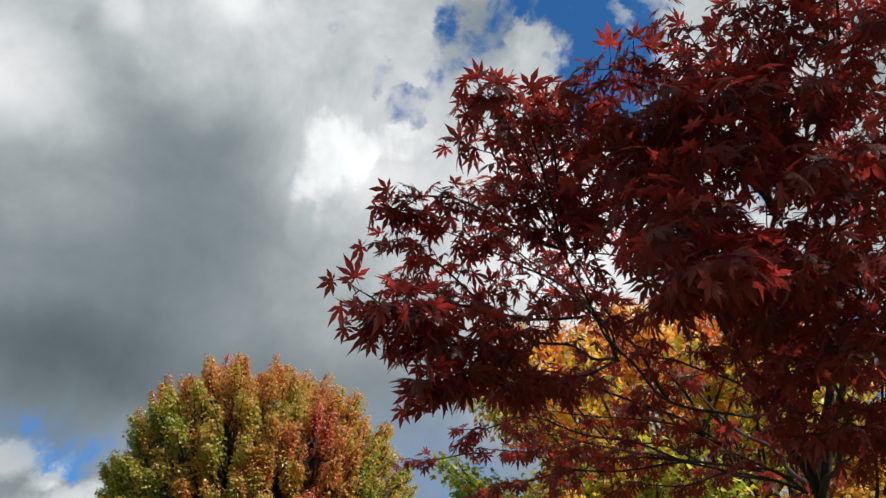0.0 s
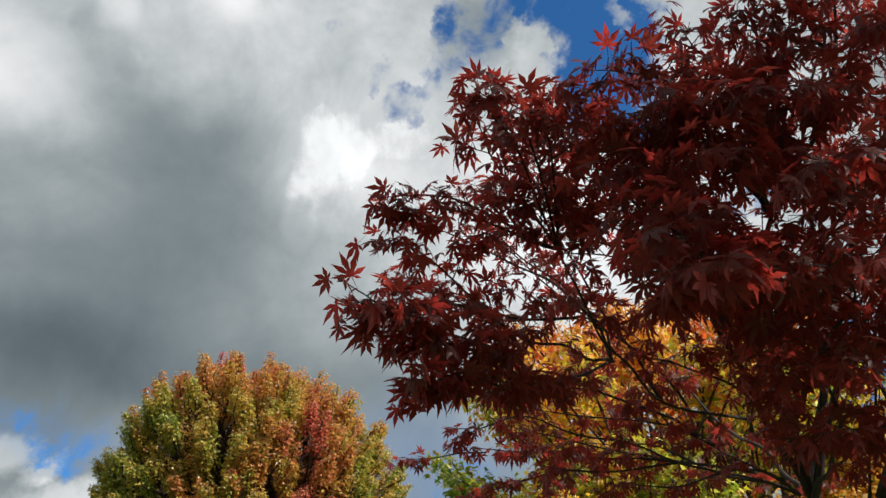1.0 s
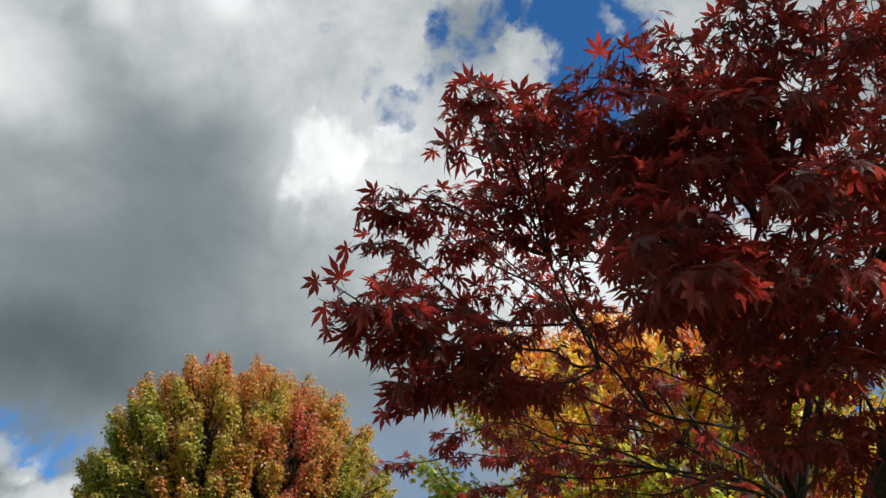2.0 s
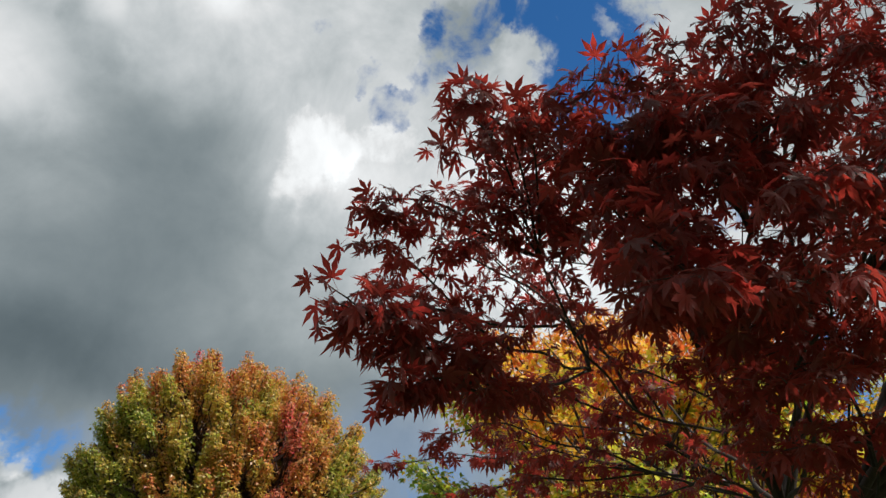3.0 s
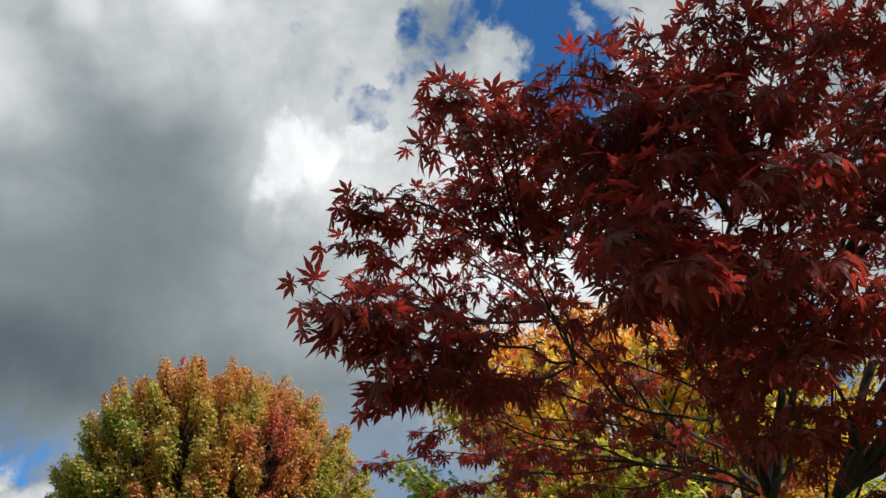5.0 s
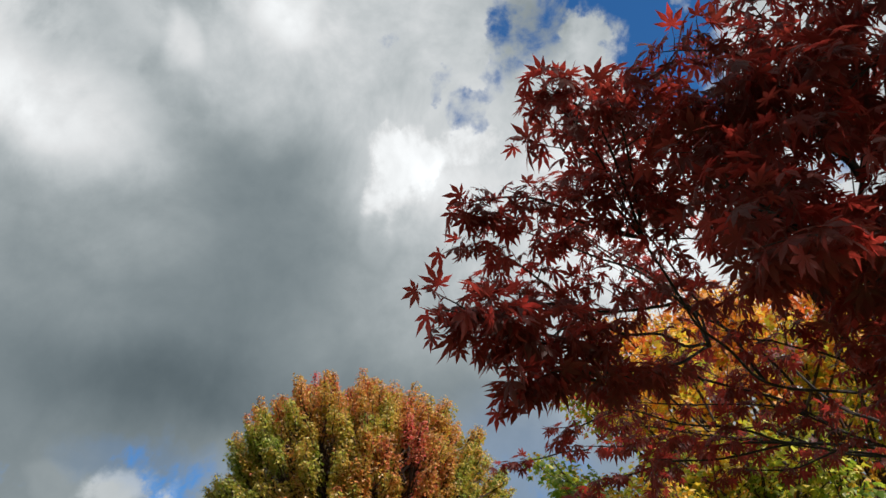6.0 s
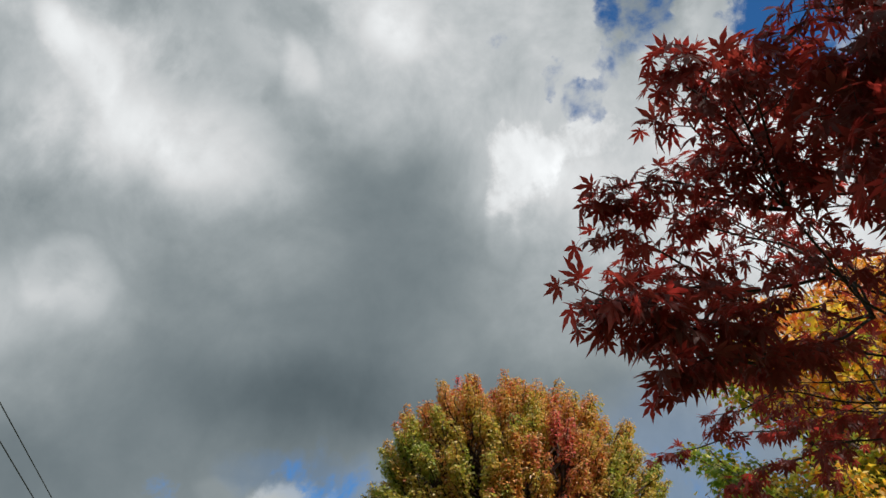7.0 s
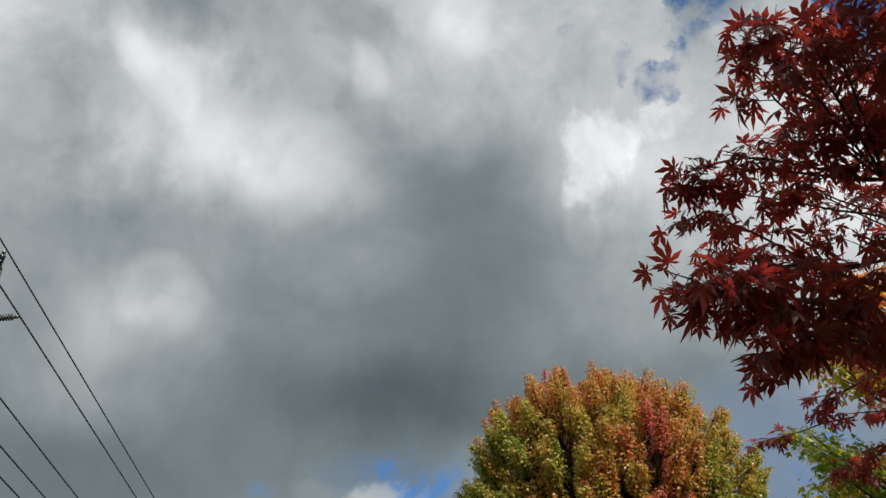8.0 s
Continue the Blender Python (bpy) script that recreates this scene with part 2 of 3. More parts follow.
PORCELAIN = plain_material("porcelain", (0.035, 0.035, 0.04), (0.06, 0.06, 0.065), 20, 0.28, 0.05)
STEEL = plain_material("galvanised_steel", (0.22, 0.22, 0.23), (0.34, 0.34, 0.35), 50, 0.5, 0.1, (1, 1, 1), 0.9)
CABLE = plain_material("weathered_cable", (0.030, 0.032, 0.035), (0.06, 0.06, 0.065), 12, 0.6, 0.1)


# ---- mesh helpers ----
def part(name, bm, mat, parent=None, label=""):
    """One bmesh as one mesh object, under a thing or a part."""
    me = bpy.data.meshes.new(name)
    bm.to_mesh(me)
    bm.free()
    me.materials.append(mat)
    ob = new(name, me)
    if parent is not None:
        ob.parent = parent
    return tagged(ob, label)


def raw_part(name, verts, faces, mat, parent=None, tint=None, smooth=False):
    me = bpy.data.meshes.new(name)
    me.from_pydata(verts, [], faces)
    if tint is not None:
        me.attributes.new("tint", "FLOAT", "POINT").data.foreach_set("value", tint)
    if smooth:
        me.polygons.foreach_set("use_smooth", [True] * len(me.polygons))
    me.materials.append(mat)
    ob = new(name, me)
    if parent is not None:
        ob.parent = parent
    return ob


def glide(points, step):
    """A smooth line through a few points, in even steps of about that length."""
    pts = [Vector(p) for p in points]
    pts = [2 * pts[0] - pts[1]] + pts + [2 * pts[-1] - pts[-2]]
    out = []
    for a, b, c, d in zip(pts, pts[1:], pts[2:], pts[3:]):
        n = max(2, round((c - b).length / step))
        for i in range(n):
            s = i / n
            out.append(0.5 * ((2 * b) + (c - a) * s + (2 * a - 5 * b + 4 * c - d) * s ** 2 + (3 * b - a - 3 * c + d) * s ** 3))
    out.append(pts[-2])
    return out


class Tubes:
    """Round tapering stems, gathered into one mesh."""

    def __init__(self):
        self.v, self.f = [], []

    def stem(self, path, r0, r1, sides=6, knots=0.0):
        first = len(self.v)
        side = Vector((0.31, 0.17, 0.93))
        last = len(path) - 1
        for i, p in enumerate(path):
            t = (path[min(i + 1, last)] - path[max(i - 1, 0)]).normalized()
            u = t.cross(side)
            u = u.normalized() if u.length > 1e-4 else t.orthogonal().normalized()
            w = t.cross(u)
            side = u.cross(t) if abs(t.dot(side)) > 0.99 else side
            r = r0 + (r1 - r0) * (i / last) ** 0.85
            if knots:
                r *= 1 + knots * noise.noise(p * 9)
            for k in range(sides):
                a = 2 * math.pi * k / sides
                self.v.append(tuple(p + (u * math.cos(a) + w * math.sin(a)) * r))
        for i in range(last):
            for k in range(sides):
                a, b = first + i * sides + k, first + i * sides + (k + 1) % sides
                self.f.append((a, b, b + sides, a + sides))
        self.f.append(tuple(range(first + sides - 1, first - 1, -1)))
        self.f.append(tuple(range(first + last * sides, first + (last + 1) * sides)))

    def finish(self, name, mat, parent=None):
        return raw_part(name, self.v, self.f, mat, parent, smooth=True)


def palmate(lobes, width, sinus, droop, fold, stalk):
    """A lobed leaf blade of unit size with its stalk. It lies along +x, upper side +z."""
    v, f = [(0.0, 0.0, 0.0)], []

    def at(angle, r, lift=0.0):
        a = radians(angle)
        v.append((r * math.cos(a), r * math.sin(a), lift - droop * r * r))
        return len(v) - 1

    prev = None
    first = None
    for i, (angle, length) in enumerate(lobes):
        lo = prev if prev is not None else at(angle - 16, sinus * 0.6 * length)
        base = math.degrees(math.atan2(width * 0.62, 0.36))
        broad = math.degrees(math.atan2(width, 0.58))
        slim = math.degrees(math.atan2(width * 0.50, 0.82))
        left0 = at(angle - base, 0.37 * length, -fold * length)
        left = at(angle - broad, 0.60 * length, -fold * length)
        left2 = at(angle - slim, 0.83 * length, -fold * length)
        mid = at(angle, 0.55 * length)
        tip = at(angle, 1.12 * length, 0.0)
        right2 = at(angle + slim, 0.83 * length, -fold * length)
        right = at(angle + broad, 0.60 * length, -fold * length)
        right0 = at(angle + base, 0.37 * length, -fold * length)
        if i + 1 < len(lobes):
            nxt = lobes[i + 1]
            hi = at((angle + nxt[0]) / 2, sinus * min(length, nxt[1]))
        else:
            hi = at(angle + 22, sinus * 0.6 * length)
        f += [(0, lo, left0, mid), (left0, left, mid), (left, left2, mid), (left2, tip, mid), (mid, tip, right2), (mid, right2, right), (mid, right, right0), (0, mid, right0, hi)]
        prev = hi
    b = len(v)
    v += [(0, 0.018, 0.0), (0, -0.018, 0.0), (-stalk, 0.0, 0.10 * stalk), (0, 0, 0.025)]
    f += [(b, b + 1, b + 2), (b, b + 2, b + 3), (b + 1, b + 3, b + 2)]
    return np.array(v), f


def small_leaf(wide, droop):
    """A three-pointed blade in few faces, for crowns seen from afar. It lies along +x, upper side +z."""
    edge = [(-0.05, 0), (0.02, 0.30 * wide), (0.42, 0.62 * wide), (0.40, 0.28 * wide), (0.66, 0.30 * wide), (1.0, 0)]
    edge += [(x, -y) for x, y in edge[-2:0:-1]]
    v = [(x, y, -droop * (x * x + y * y) - 0.06 * abs(y)) for x, y in edge] + [(0.38, 0, -droop * 0.14)]
    n = len(edge)
    return np.array(v), [(n, i, (i + 1) % n) for i in range(n)]


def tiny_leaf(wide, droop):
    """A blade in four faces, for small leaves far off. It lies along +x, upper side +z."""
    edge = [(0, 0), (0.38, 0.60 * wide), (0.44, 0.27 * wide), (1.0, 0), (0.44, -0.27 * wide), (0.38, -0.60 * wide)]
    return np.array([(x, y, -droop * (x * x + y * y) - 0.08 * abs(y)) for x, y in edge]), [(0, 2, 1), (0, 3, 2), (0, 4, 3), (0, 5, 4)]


def pose_rows(base, along, normal, size):
    """How a leaf is set: where it sits, which way it points, which way its upper side faces."""
    x = along.normalized()
    z = (normal - normal.dot(x) * x).normalized()
    y = z.cross(x)
    return base, x, y, z, size


def gather(leaves, kinds, rng):
    """All leaves as one list of vertices and faces."""
    verts, faces, owner, count = [], [], [], 0
    for j, (base, x, y, z, size) in enumerate(leaves):
        v, f = kinds[rng.randrange(len(kinds))]
        m = np.array((x, y, z)) * size
        verts.append(v @ m + np.array(base))
        faces += [tuple(i + count for i in face) for face in f]
        owner += [j] * len(v)
        count += len(v)
    return np.concatenate(verts), faces, owner


# ---- ground ----
def build_ground():
    bm = bmesh.new()
    rings = [0.0, 1.5, 3, 5, 8, 12, 20, 40, 90, 250, 800, 2500]
    rows = []
    for r in rings:
        row = []
        for k in range(48):
            a = 2 * math.pi * k / 48
            p = Vector((r * math.cos(a), r * math.sin(a), 0))
            p.z = 0.04 * noise.noise(p * 0.35) * min(1, r / 3) if r < 60 else 0
            row.append(bm.verts.new(p))
        rows.append(row)
    for a, b in zip(rows[1:], rows[2:]):
        for k in range(48):
            bm.faces.new((a[k], b[k], b[(k + 1) % 48], a[(k + 1) % 48]))
    bm.faces.new(rows[1])
    for v in rows[0]:
        bm.verts.remove(v)
    tagged(part("ground", bm, LAWN), "level mown lawn under the autumn trees", "ground", kind="structure")


build_ground()

UP = Vector((0, 0, 1))


# ---- the burgundy Japanese maple ----
def build_red_maple():
    rng = random.Random(11)
    root = tagged(new("japanese_maple"), "small Japanese maple with burgundy seven-pointed leaves on thin dark branches", "tree")
    root.location = (1.50, 2.85, 0)
    o = Vector(root.location)

    def local(points):
        return [Vector(p) - o for p in points]

    trunk = Tubes()
    trunk.stem(glide(local([(1.50, 2.85, -0.05), (1.40, 2.74, 0.7), (1.28, 2.58, 1.5), (1.18, 2.5, 1.98), (1.08, 2.4, 2.36)]), 0.08), 0.06, 0.019, 10, 0.12)
    trunk.finish("trunk", MAPLE_BARK, root)

    leaves = []
    twigs = Tubes()

    def leaf_pair(p, along, flat, size, turned):
        side = along.cross(UP).normalized() if turned else (along.cross(UP).cross(along)).normalized()
        for sign in (1, -1):
            outward = (side * sign * 0.85 + along * rng.uniform(0.2, 0.8) + Vector((0, 0, rng.uniform(-0.7, 0.05)))).normalized()
            stalk = size * rng.uniform(0.5, 0.9)
            base = p + outward * stalk
            blade = (outward + Vector((0, 0, -rng.uniform(0.1, 0.95)))).normalized()
            face = (UP * 0.9 + Vector((rng.gauss(0, 0.35), rng.gauss(0, 0.35), 0)) + outward * 0.35).normalized()
            leaves.append(pose_rows(base, blade, face, size))

    def shoot(start, direction, length, thick, depth, grown):
        n = max(3, round(length / 0.040))
        path, p, d = [start], start.copy(), direction.normalized()
        for i in range(n):
            d = (d + Vector((rng.gauss(0, 0.10), rng.gauss(0, 0.10), rng.gauss(0, 0.06) - 0.02))).normalized()
            p = p + d * (length / n)
            path.append(p.copy())
        twigs.stem(path, thick, thick * 0.45, 4)
        for i in range(1, n + 1):
            if i / n < 0.25 and depth:
                continue
            if rng.random() < 0.80:
                leaf_pair(path[i], (path[i] - path[i - 1]).normalized(), 0, rng.uniform(0.029, 0.047) * grown, i % 2)
            if depth and i % 2 == 1 and i < n:
                t = (path[i] - path[i - 1]).normalized()
                side = t.cross(UP).normalized() * (1 if (i // 2) % 2 else -1)
                shoot(path[i], t * 0.7 + side * 0.8 + UP * rng.uniform(-0.25, 0.2), length * rng.uniform(0.28, 0.5), thick * 0.7, 0, grown)

    def limb(path, thick, begin, reach, gap, grown):
        """One limb through a few points: thickness at its foot, where side shoots begin, their length, spacing and leaf size."""
        line = [q + Vector((noise.noise(q * 4.0), noise.noise(q * 4.0 + Vector((7, 3, 1))), noise.noise(q * 4.0 + Vector((2, 9, 5))))) * min(0.035, 0.3 * (q - Vector(path[0]) + o).length)
                for q in glide(local(path), 0.035)]
        wood = Tubes()
        wood.stem(line, thick, max(0.0022, thick * 0.22), 7, 0.08)
        wood.finish("limb", MAPLE_BARK, root)
        steps = len(line)
        every = max(1, round(gap / 0.035))
        sign = 1
        for i in range(int(steps * begin), steps, every):
            t = (line[min(i + 1, steps - 1)] - line[max(i - 1, 0)]).normalized()
            side = t.cross(UP).normalized()
            sign = -sign
            go = t * rng.uniform(0.5, 1.0) + side * sign * rng.uniform(0.5, 1.0) + UP * rng.uniform(-0.25, 0.30)
            shoot(line[i], go, reach * rng.uniform(0.45, 1.0) * (1.0 - 0.5 * i / steps), 0.002, 1, grown)
        shoot(line[-1], line[-1] - line[-3], 0.10, 0.002, 1, grown)

    limb(((1.08, 2.4, 2.36), (0.9, 2.21, 2.58), (0.79, 2.03, 2.67), (0.61, 1.8, 2.85), (0.52, 1.54, 3.03), (0.54, 1.46, 3.08)), 0.013, 0.45, 0.32, 0.0719, 1)
    limb(((1.08, 2.4, 2.36), (0.96, 2.19, 2.58), (0.83, 1.99, 2.72), (0.87, 1.78, 2.91), (0.94, 1.49, 3.03), (0.92, 1.2, 3.29)), 0.013, 0.4, 0.34, 0.182, 1)
    limb(((0.89, 2.23, 2.53), (0.6, 2.1, 2.53), (0.45, 1.96, 2.57), (0.36, 1.78, 2.61), (0.28, 1.63, 2.69), (0.17, 1.42, 2.76), (0.1, 1.27, 2.78)), 0.0045, 0.48, 0.24, 0.0966, 1)
    limb(((0.45, 1.96, 2.57), (0.2, 1.62, 2.35), (0.02, 1.36, 2.29), (-0.1, 1.2, 2.26)), 0.004, 0.35, 0.16, 0.0517, 0.82)
    limb(((0.45, 1.96, 2.57), (0.22, 1.58, 2.42), (0.04, 1.36, 2.38), (-0.09, 1.23, 2.31)), 0.004, 0.4, 0.15, 0.055, 0.82)
    limb(((0.72, 2.43, 2.48), (0.45, 2.58, 2.5), (0.26, 2.66, 2.5), (0.16, 2.7, 2.48)), 0.004, 0.45, 0.24, 0.092, 0.9)
    limb(((1.03, 2.36, 2.36), (0.72, 2.43, 2.48), (0.48, 2.61, 2.58), (0.3, 2.76, 2.64), (0.17, 2.82, 2.66)), 0.004, 0.45, 0.28, 0.103, 0.9)
    limb(((0.34, 1.79, 2.6), (0.18, 1.8, 2.61), (0.01, 1.65, 2.63), (-0.08, 1.54, 2.63)), 0.004, 0.2, 0.2, 0.0693, 0.9)
    limb(((0.28, 1.63, 2.69), (0.08, 1.53, 2.7), (-0.06, 1.42, 2.68)), 0.004, 0.15, 0.2, 0.0647, 0.9)
    limb(((0.83, 1.99, 2.72), (0.62, 1.5, 2.54), (0.48, 1.2, 2.37), (0.4, 1.06, 2.27)), 0.006, 0.25, 0.3, 0.0659, 1)
    limb(((0.87, 1.78, 2.91), (0.62, 1.32, 2.7), (0.46, 1.12, 2.55)), 0.006, 0.2, 0.28, 0.0659, 1)
    limb(((0.87, 1.78, 2.91), (0.62, 1.45, 2.85), (0.45, 1.27, 2.75)), 0.006, 0.2, 0.28, 0.0719, 1)
    limb(((0.96, 2.19, 2.58), (0.86, 1.56, 2.47), (0.66, 1.15, 2.34)), 0.006, 0.25, 0.32, 0.078, 1)
    limb(((0.96, 2.19, 2.58), (0.92, 1.66, 2.7), (0.8, 1.26, 2.63)), 0.006, 0.25, 0.32, 0.182, 1)
    limb(((0.95, 1.41, 3.1), (0.74, 1.20, 2.95), (0.6, 1.11, 2.9)), 0.007, 0.1, 0.28, 0.0468, 1)
    limb(((1.08, 2.4, 2.36), (0.89, 1.73, 2.34), (0.7, 1.42, 2.29)), 0.009, 0.35, 0.3, 0.0693, 1)
    limb(((0.94, 1.49, 3.03), (0.72, 1.2, 2.78), (0.55, 1.05, 2.62)), 0.006, 0.15, 0.26, 0.0803, 1)
    limb(((1.15, 1.5, 2.95), (0.82, 1.18, 2.6), (0.62, 1.02, 2.44)), 0.006, 0.2, 0.28, 0.182, 1)
    limb(((0.61, 1.8, 2.85), (0.44, 1.52, 2.82), (0.32, 1.38, 2.84)), 0.006, 0.2, 0.26, 0.0839, 1)
    # the next four limbs stay out of view, added to block sun from above
    limb(((1.2, 2.0, 2.8), (1.35, 1.3, 3.2), (1.2, 0.7, 3.35), (0.95, 0.25, 3.3)), 0.01, 0.04, 0.42, 0.0502, 1)
    limb(((1.2, 2.0, 2.8), (1.55, 1.2, 3.1), (1.55, 0.6, 3.25), (1.35, 0.1, 3.2)), 0.01, 0.04, 0.42, 0.0432, 1)
    limb(((1.25, 2.35, 2.95), (1.4, 1.6, 3.45), (1.25, 1.0, 3.7), (1.0, 0.55, 3.7)), 0.01, 0.04, 0.42, 0.0502, 1)
    limb(((1.6, 2.3, 2.4), (1.8, 1.5, 2.8), (1.75, 0.9, 2.95), (1.55, 0.45, 2.9)), 0.01, 0.04, 0.4, 0.0432, 1)
    limb(((1.08, 2.4, 2.36), (0.84, 2.13, 2.55), (0.68, 2.05, 2.6), (0.55, 2.03, 2.6)), 0.006, 0.25, 0.28, 0.0828, 0.85)
    limb(((1.03, 2.36, 2.36), (0.89, 2.29, 2.4), (0.73, 2.4, 2.41), (0.57, 2.49, 2.43)), 0.004, 0.35, 0.22, 0.166, 0.85)
    limb(((0.45, 1.96, 2.57), (0.34, 2.01, 2.81), (0.19, 2.03, 2.91), (0.03, 1.96, 2.94)), 0.005, 0.3, 0.24, 0.0693, 0.8)
    limb(((0.61, 1.8, 2.85), (0.42, 1.93, 2.92), (0.28, 1.88, 3.02), (0.15, 1.82, 3.03)), 0.005, 0.3, 0.24, 0.105, 0.8)
    limb(((0.34, 1.79, 2.6), (0.17, 1.89, 2.66), (0.05, 1.87, 2.7), (-0.05, 1.77, 2.69)), 0.004, 0.3, 0.2, 0.0739, 0.8)
    limb(((0.87, 1.78, 2.91), (0.62, 1.45, 2.94), (0.46, 1.28, 2.88), (0.36, 1.2, 2.82)), 0.006, 0.25, 0.26, 0.0625, 1)
    limb(((0.28, 1.63, 2.69), (0.22, 1.45, 2.76), (0.15, 1.3, 2.78), (0.11, 1.23, 2.77)), 0.004, 0.25, 0.2, 0.06, 1)
    limb(((0.61, 1.8, 2.85), (0.42, 1.55, 2.86), (0.32, 1.4, 2.85), (0.26, 1.3, 2.83)), 0.005, 0.25, 0.22, 0.0719, 1)
    limb(((0.17, 2.82, 2.66), (0.04, 2.86, 2.66), (-0.05, 2.86, 2.665)), 0.003, 0.92, 0.03, 0.103, 0.8)
    limb(((0.83, 1.99, 2.72), (0.62, 1.55, 2.56), (0.44, 1.22, 2.42), (0.36, 1.12, 2.37)), 0.006, 0.3, 0.26, 0.0659, 1)
    limb(((1.03, 2.36, 2.36), (0.75, 2.3, 2.51), (0.59, 2.41, 2.61), (0.38, 2.49, 2.66)), 0.004, 0.3, 0.26, 0.138, 0.8)
    limb(((0.2, 1.62, 2.35), (0.08, 1.45, 2.26), (0.02, 1.34, 2.21)), 0.004, 0.2, 0.13, 0.0805, 0.82)
    limb(((0.28, 1.63, 2.69), (0.25, 1.42, 2.73), (0.21, 1.27, 2.71)), 0.004, 0.25, 0.18, 0.0966, 1)
    limb(((0.83, 1.99, 2.72), (0.6, 1.6, 2.7), (0.44, 1.34, 2.62), (0.36, 1.22, 2.56)), 0.005, 0.3, 0.24, 0.0719, 1)
    limb(((0.62, 1.5, 2.54), (0.46, 1.28, 2.47), (0.36, 1.19, 2.45)), 0.004, 0.2, 0.22, 0.0719, 1)
    limb(((1.03, 2.36, 2.36), (0.76, 2.34, 2.53), (0.54, 2.35, 2.66), (0.36, 2.35, 2.72), (0.22, 2.36, 2.74)), 0.004, 0.45, 0.24, 0.0966, 0.9)
    limb(((0.76, 2.34, 2.53), (0.64, 2.28, 2.74), (0.46, 2.25, 2.88), (0.32, 2.21, 2.97), (0.22, 2.17, 3.05)), 0.005, 0.25, 0.22, 0.117, 0.85)
    limb(((0.44, 1.52, 2.82), (0.32, 1.45, 2.87), (0.23, 1.41, 2.89), (0.17, 1.38, 2.89)), 0.004, 0.2, 0.15, 0.06, 1)
    limb(((0.28, 1.63, 2.69), (0.15, 1.56, 2.87), (0.1, 1.48, 2.89)), 0.004, 0.2, 0.16, 0.06, 1)
    limb(((1.18, 2.5, 1.98), (1.04, 1.8, 2.27), (0.93, 1.73, 2.29), (0.84, 1.73, 2.28)), 0.007, 0.35, 0.3, 0.113, 1)
    limb(((1.18, 2.5, 1.98), (1.6, 2.3, 2.4), (1.75, 1.9, 2.75), (1.6, 1.4, 3.0)), 0.02, 0.3, 0.4, 0.117, 1)
    limb(((1.28, 2.58, 1.5), (1.9, 2.75, 2.1), (2.3, 2.7, 2.7), (2.45, 2.5, 3.1)), 0.022, 0.35, 0.42, 0.102, 1)
    limb(((1.18, 2.5, 1.98), (1.4, 3.0, 2.5), (1.3, 3.4, 2.95), (1.15, 3.6, 3.3)), 0.02, 0.3, 0.42, 0.144, 1)
    limb(((1.08, 2.4, 2.36), (1.25, 2.35, 2.95), (1.2, 2.1, 3.4), (1.3, 1.9, 3.8)), 0.016, 0.3, 0.42, 0.182, 1)
    limb(((1.08, 2.4, 2.36), (1.2, 2.0, 2.8), (1.15, 1.5, 2.95), (1.1, 1.1, 3.05)), 0.014, 0.3, 0.38, 0.13, 1)
    limb(((1.18, 2.5, 1.98), (1.3, 1.9, 2.35), (1.2, 1.4, 2.5), (1.05, 1.05, 2.6)), 0.013, 0.35, 0.36, 0.108, 1)
    limb(((0.87, 1.78, 2.91), (0.84, 1.47, 3.03), (0.71, 1.41, 3.08), (0.59, 1.39, 3.12)), 0.006, 0.3, 0.28, 0.0573, 1)
    limb(((0.72, 2.43, 2.48), (0.46, 2.36, 2.54), (0.28, 2.39, 2.59), (0.13, 2.42, 2.57)), 0.004, 0.3, 0.2, 0.0896, 0.85)
    limb(((0.2, 1.62, 2.35), (0.04, 1.36, 2.3), (-0.07, 1.23, 2.27), (-0.12, 1.17, 2.26)), 0.004, 0.35, 0.13, 0.07, 0.9)
    limb(((0.2, 1.62, 2.35), (0.07, 1.46, 2.25), (-0.02, 1.35, 2.2), (-0.03, 1.31, 2.2)), 0.004, 0.3, 0.1, 0.0805, 0.9)
    limb(((0.6, 2.1, 2.53), (0.48, 2.11, 2.81), (0.36, 2.05, 3.03), (0.27, 1.98, 3.14)), 0.005, 0.3, 0.24, 0.161, 0.75)
    limb(((0.45, 1.96, 2.57), (0.39, 2.06, 2.82), (0.27, 2.06, 2.93), (0.15, 2.02, 3.02)), 0.004, 0.25, 0.22, 0.14, 0.75)
    limb(((0.61, 1.8, 2.85), (0.5, 1.89, 2.94), (0.37, 1.93, 3.02), (0.28, 1.88, 3.1)), 0.004, 0.2, 0.22, 0.134, 0.75)
    limb(((0.83, 1.99, 2.72), (0.7, 2.03, 2.83), (0.55, 2.06, 2.94), (0.39, 2.07, 2.98)), 0.004, 0.25, 0.24, 0.134, 0.78)
    limb(((0.75, 2.3, 2.51), (0.63, 2.44, 2.66), (0.44, 2.54, 2.77), (0.26, 2.6, 2.81)), 0.005, 0.3, 0.26, 0.0828, 0.82)
    limb(((0.89, 2.29, 2.4), (0.73, 2.52, 2.52), (0.52, 2.64, 2.63), (0.32, 2.7, 2.69)), 0.005, 0.3, 0.26, 0.0896, 0.82)
    limb(((1.03, 2.36, 2.36), (0.87, 2.59, 2.51), (0.68, 2.71, 2.64), (0.47, 2.82, 2.6)), 0.005, 0.3, 0.24, 0.0966, 0.82)
    limb(((1.08, 2.4, 2.36), (1.0, 2.2, 2.51), (0.93, 2.01, 2.6), (0.81, 1.87, 2.61)), 0.006, 0.35, 0.3, 0.0753, 0.95)
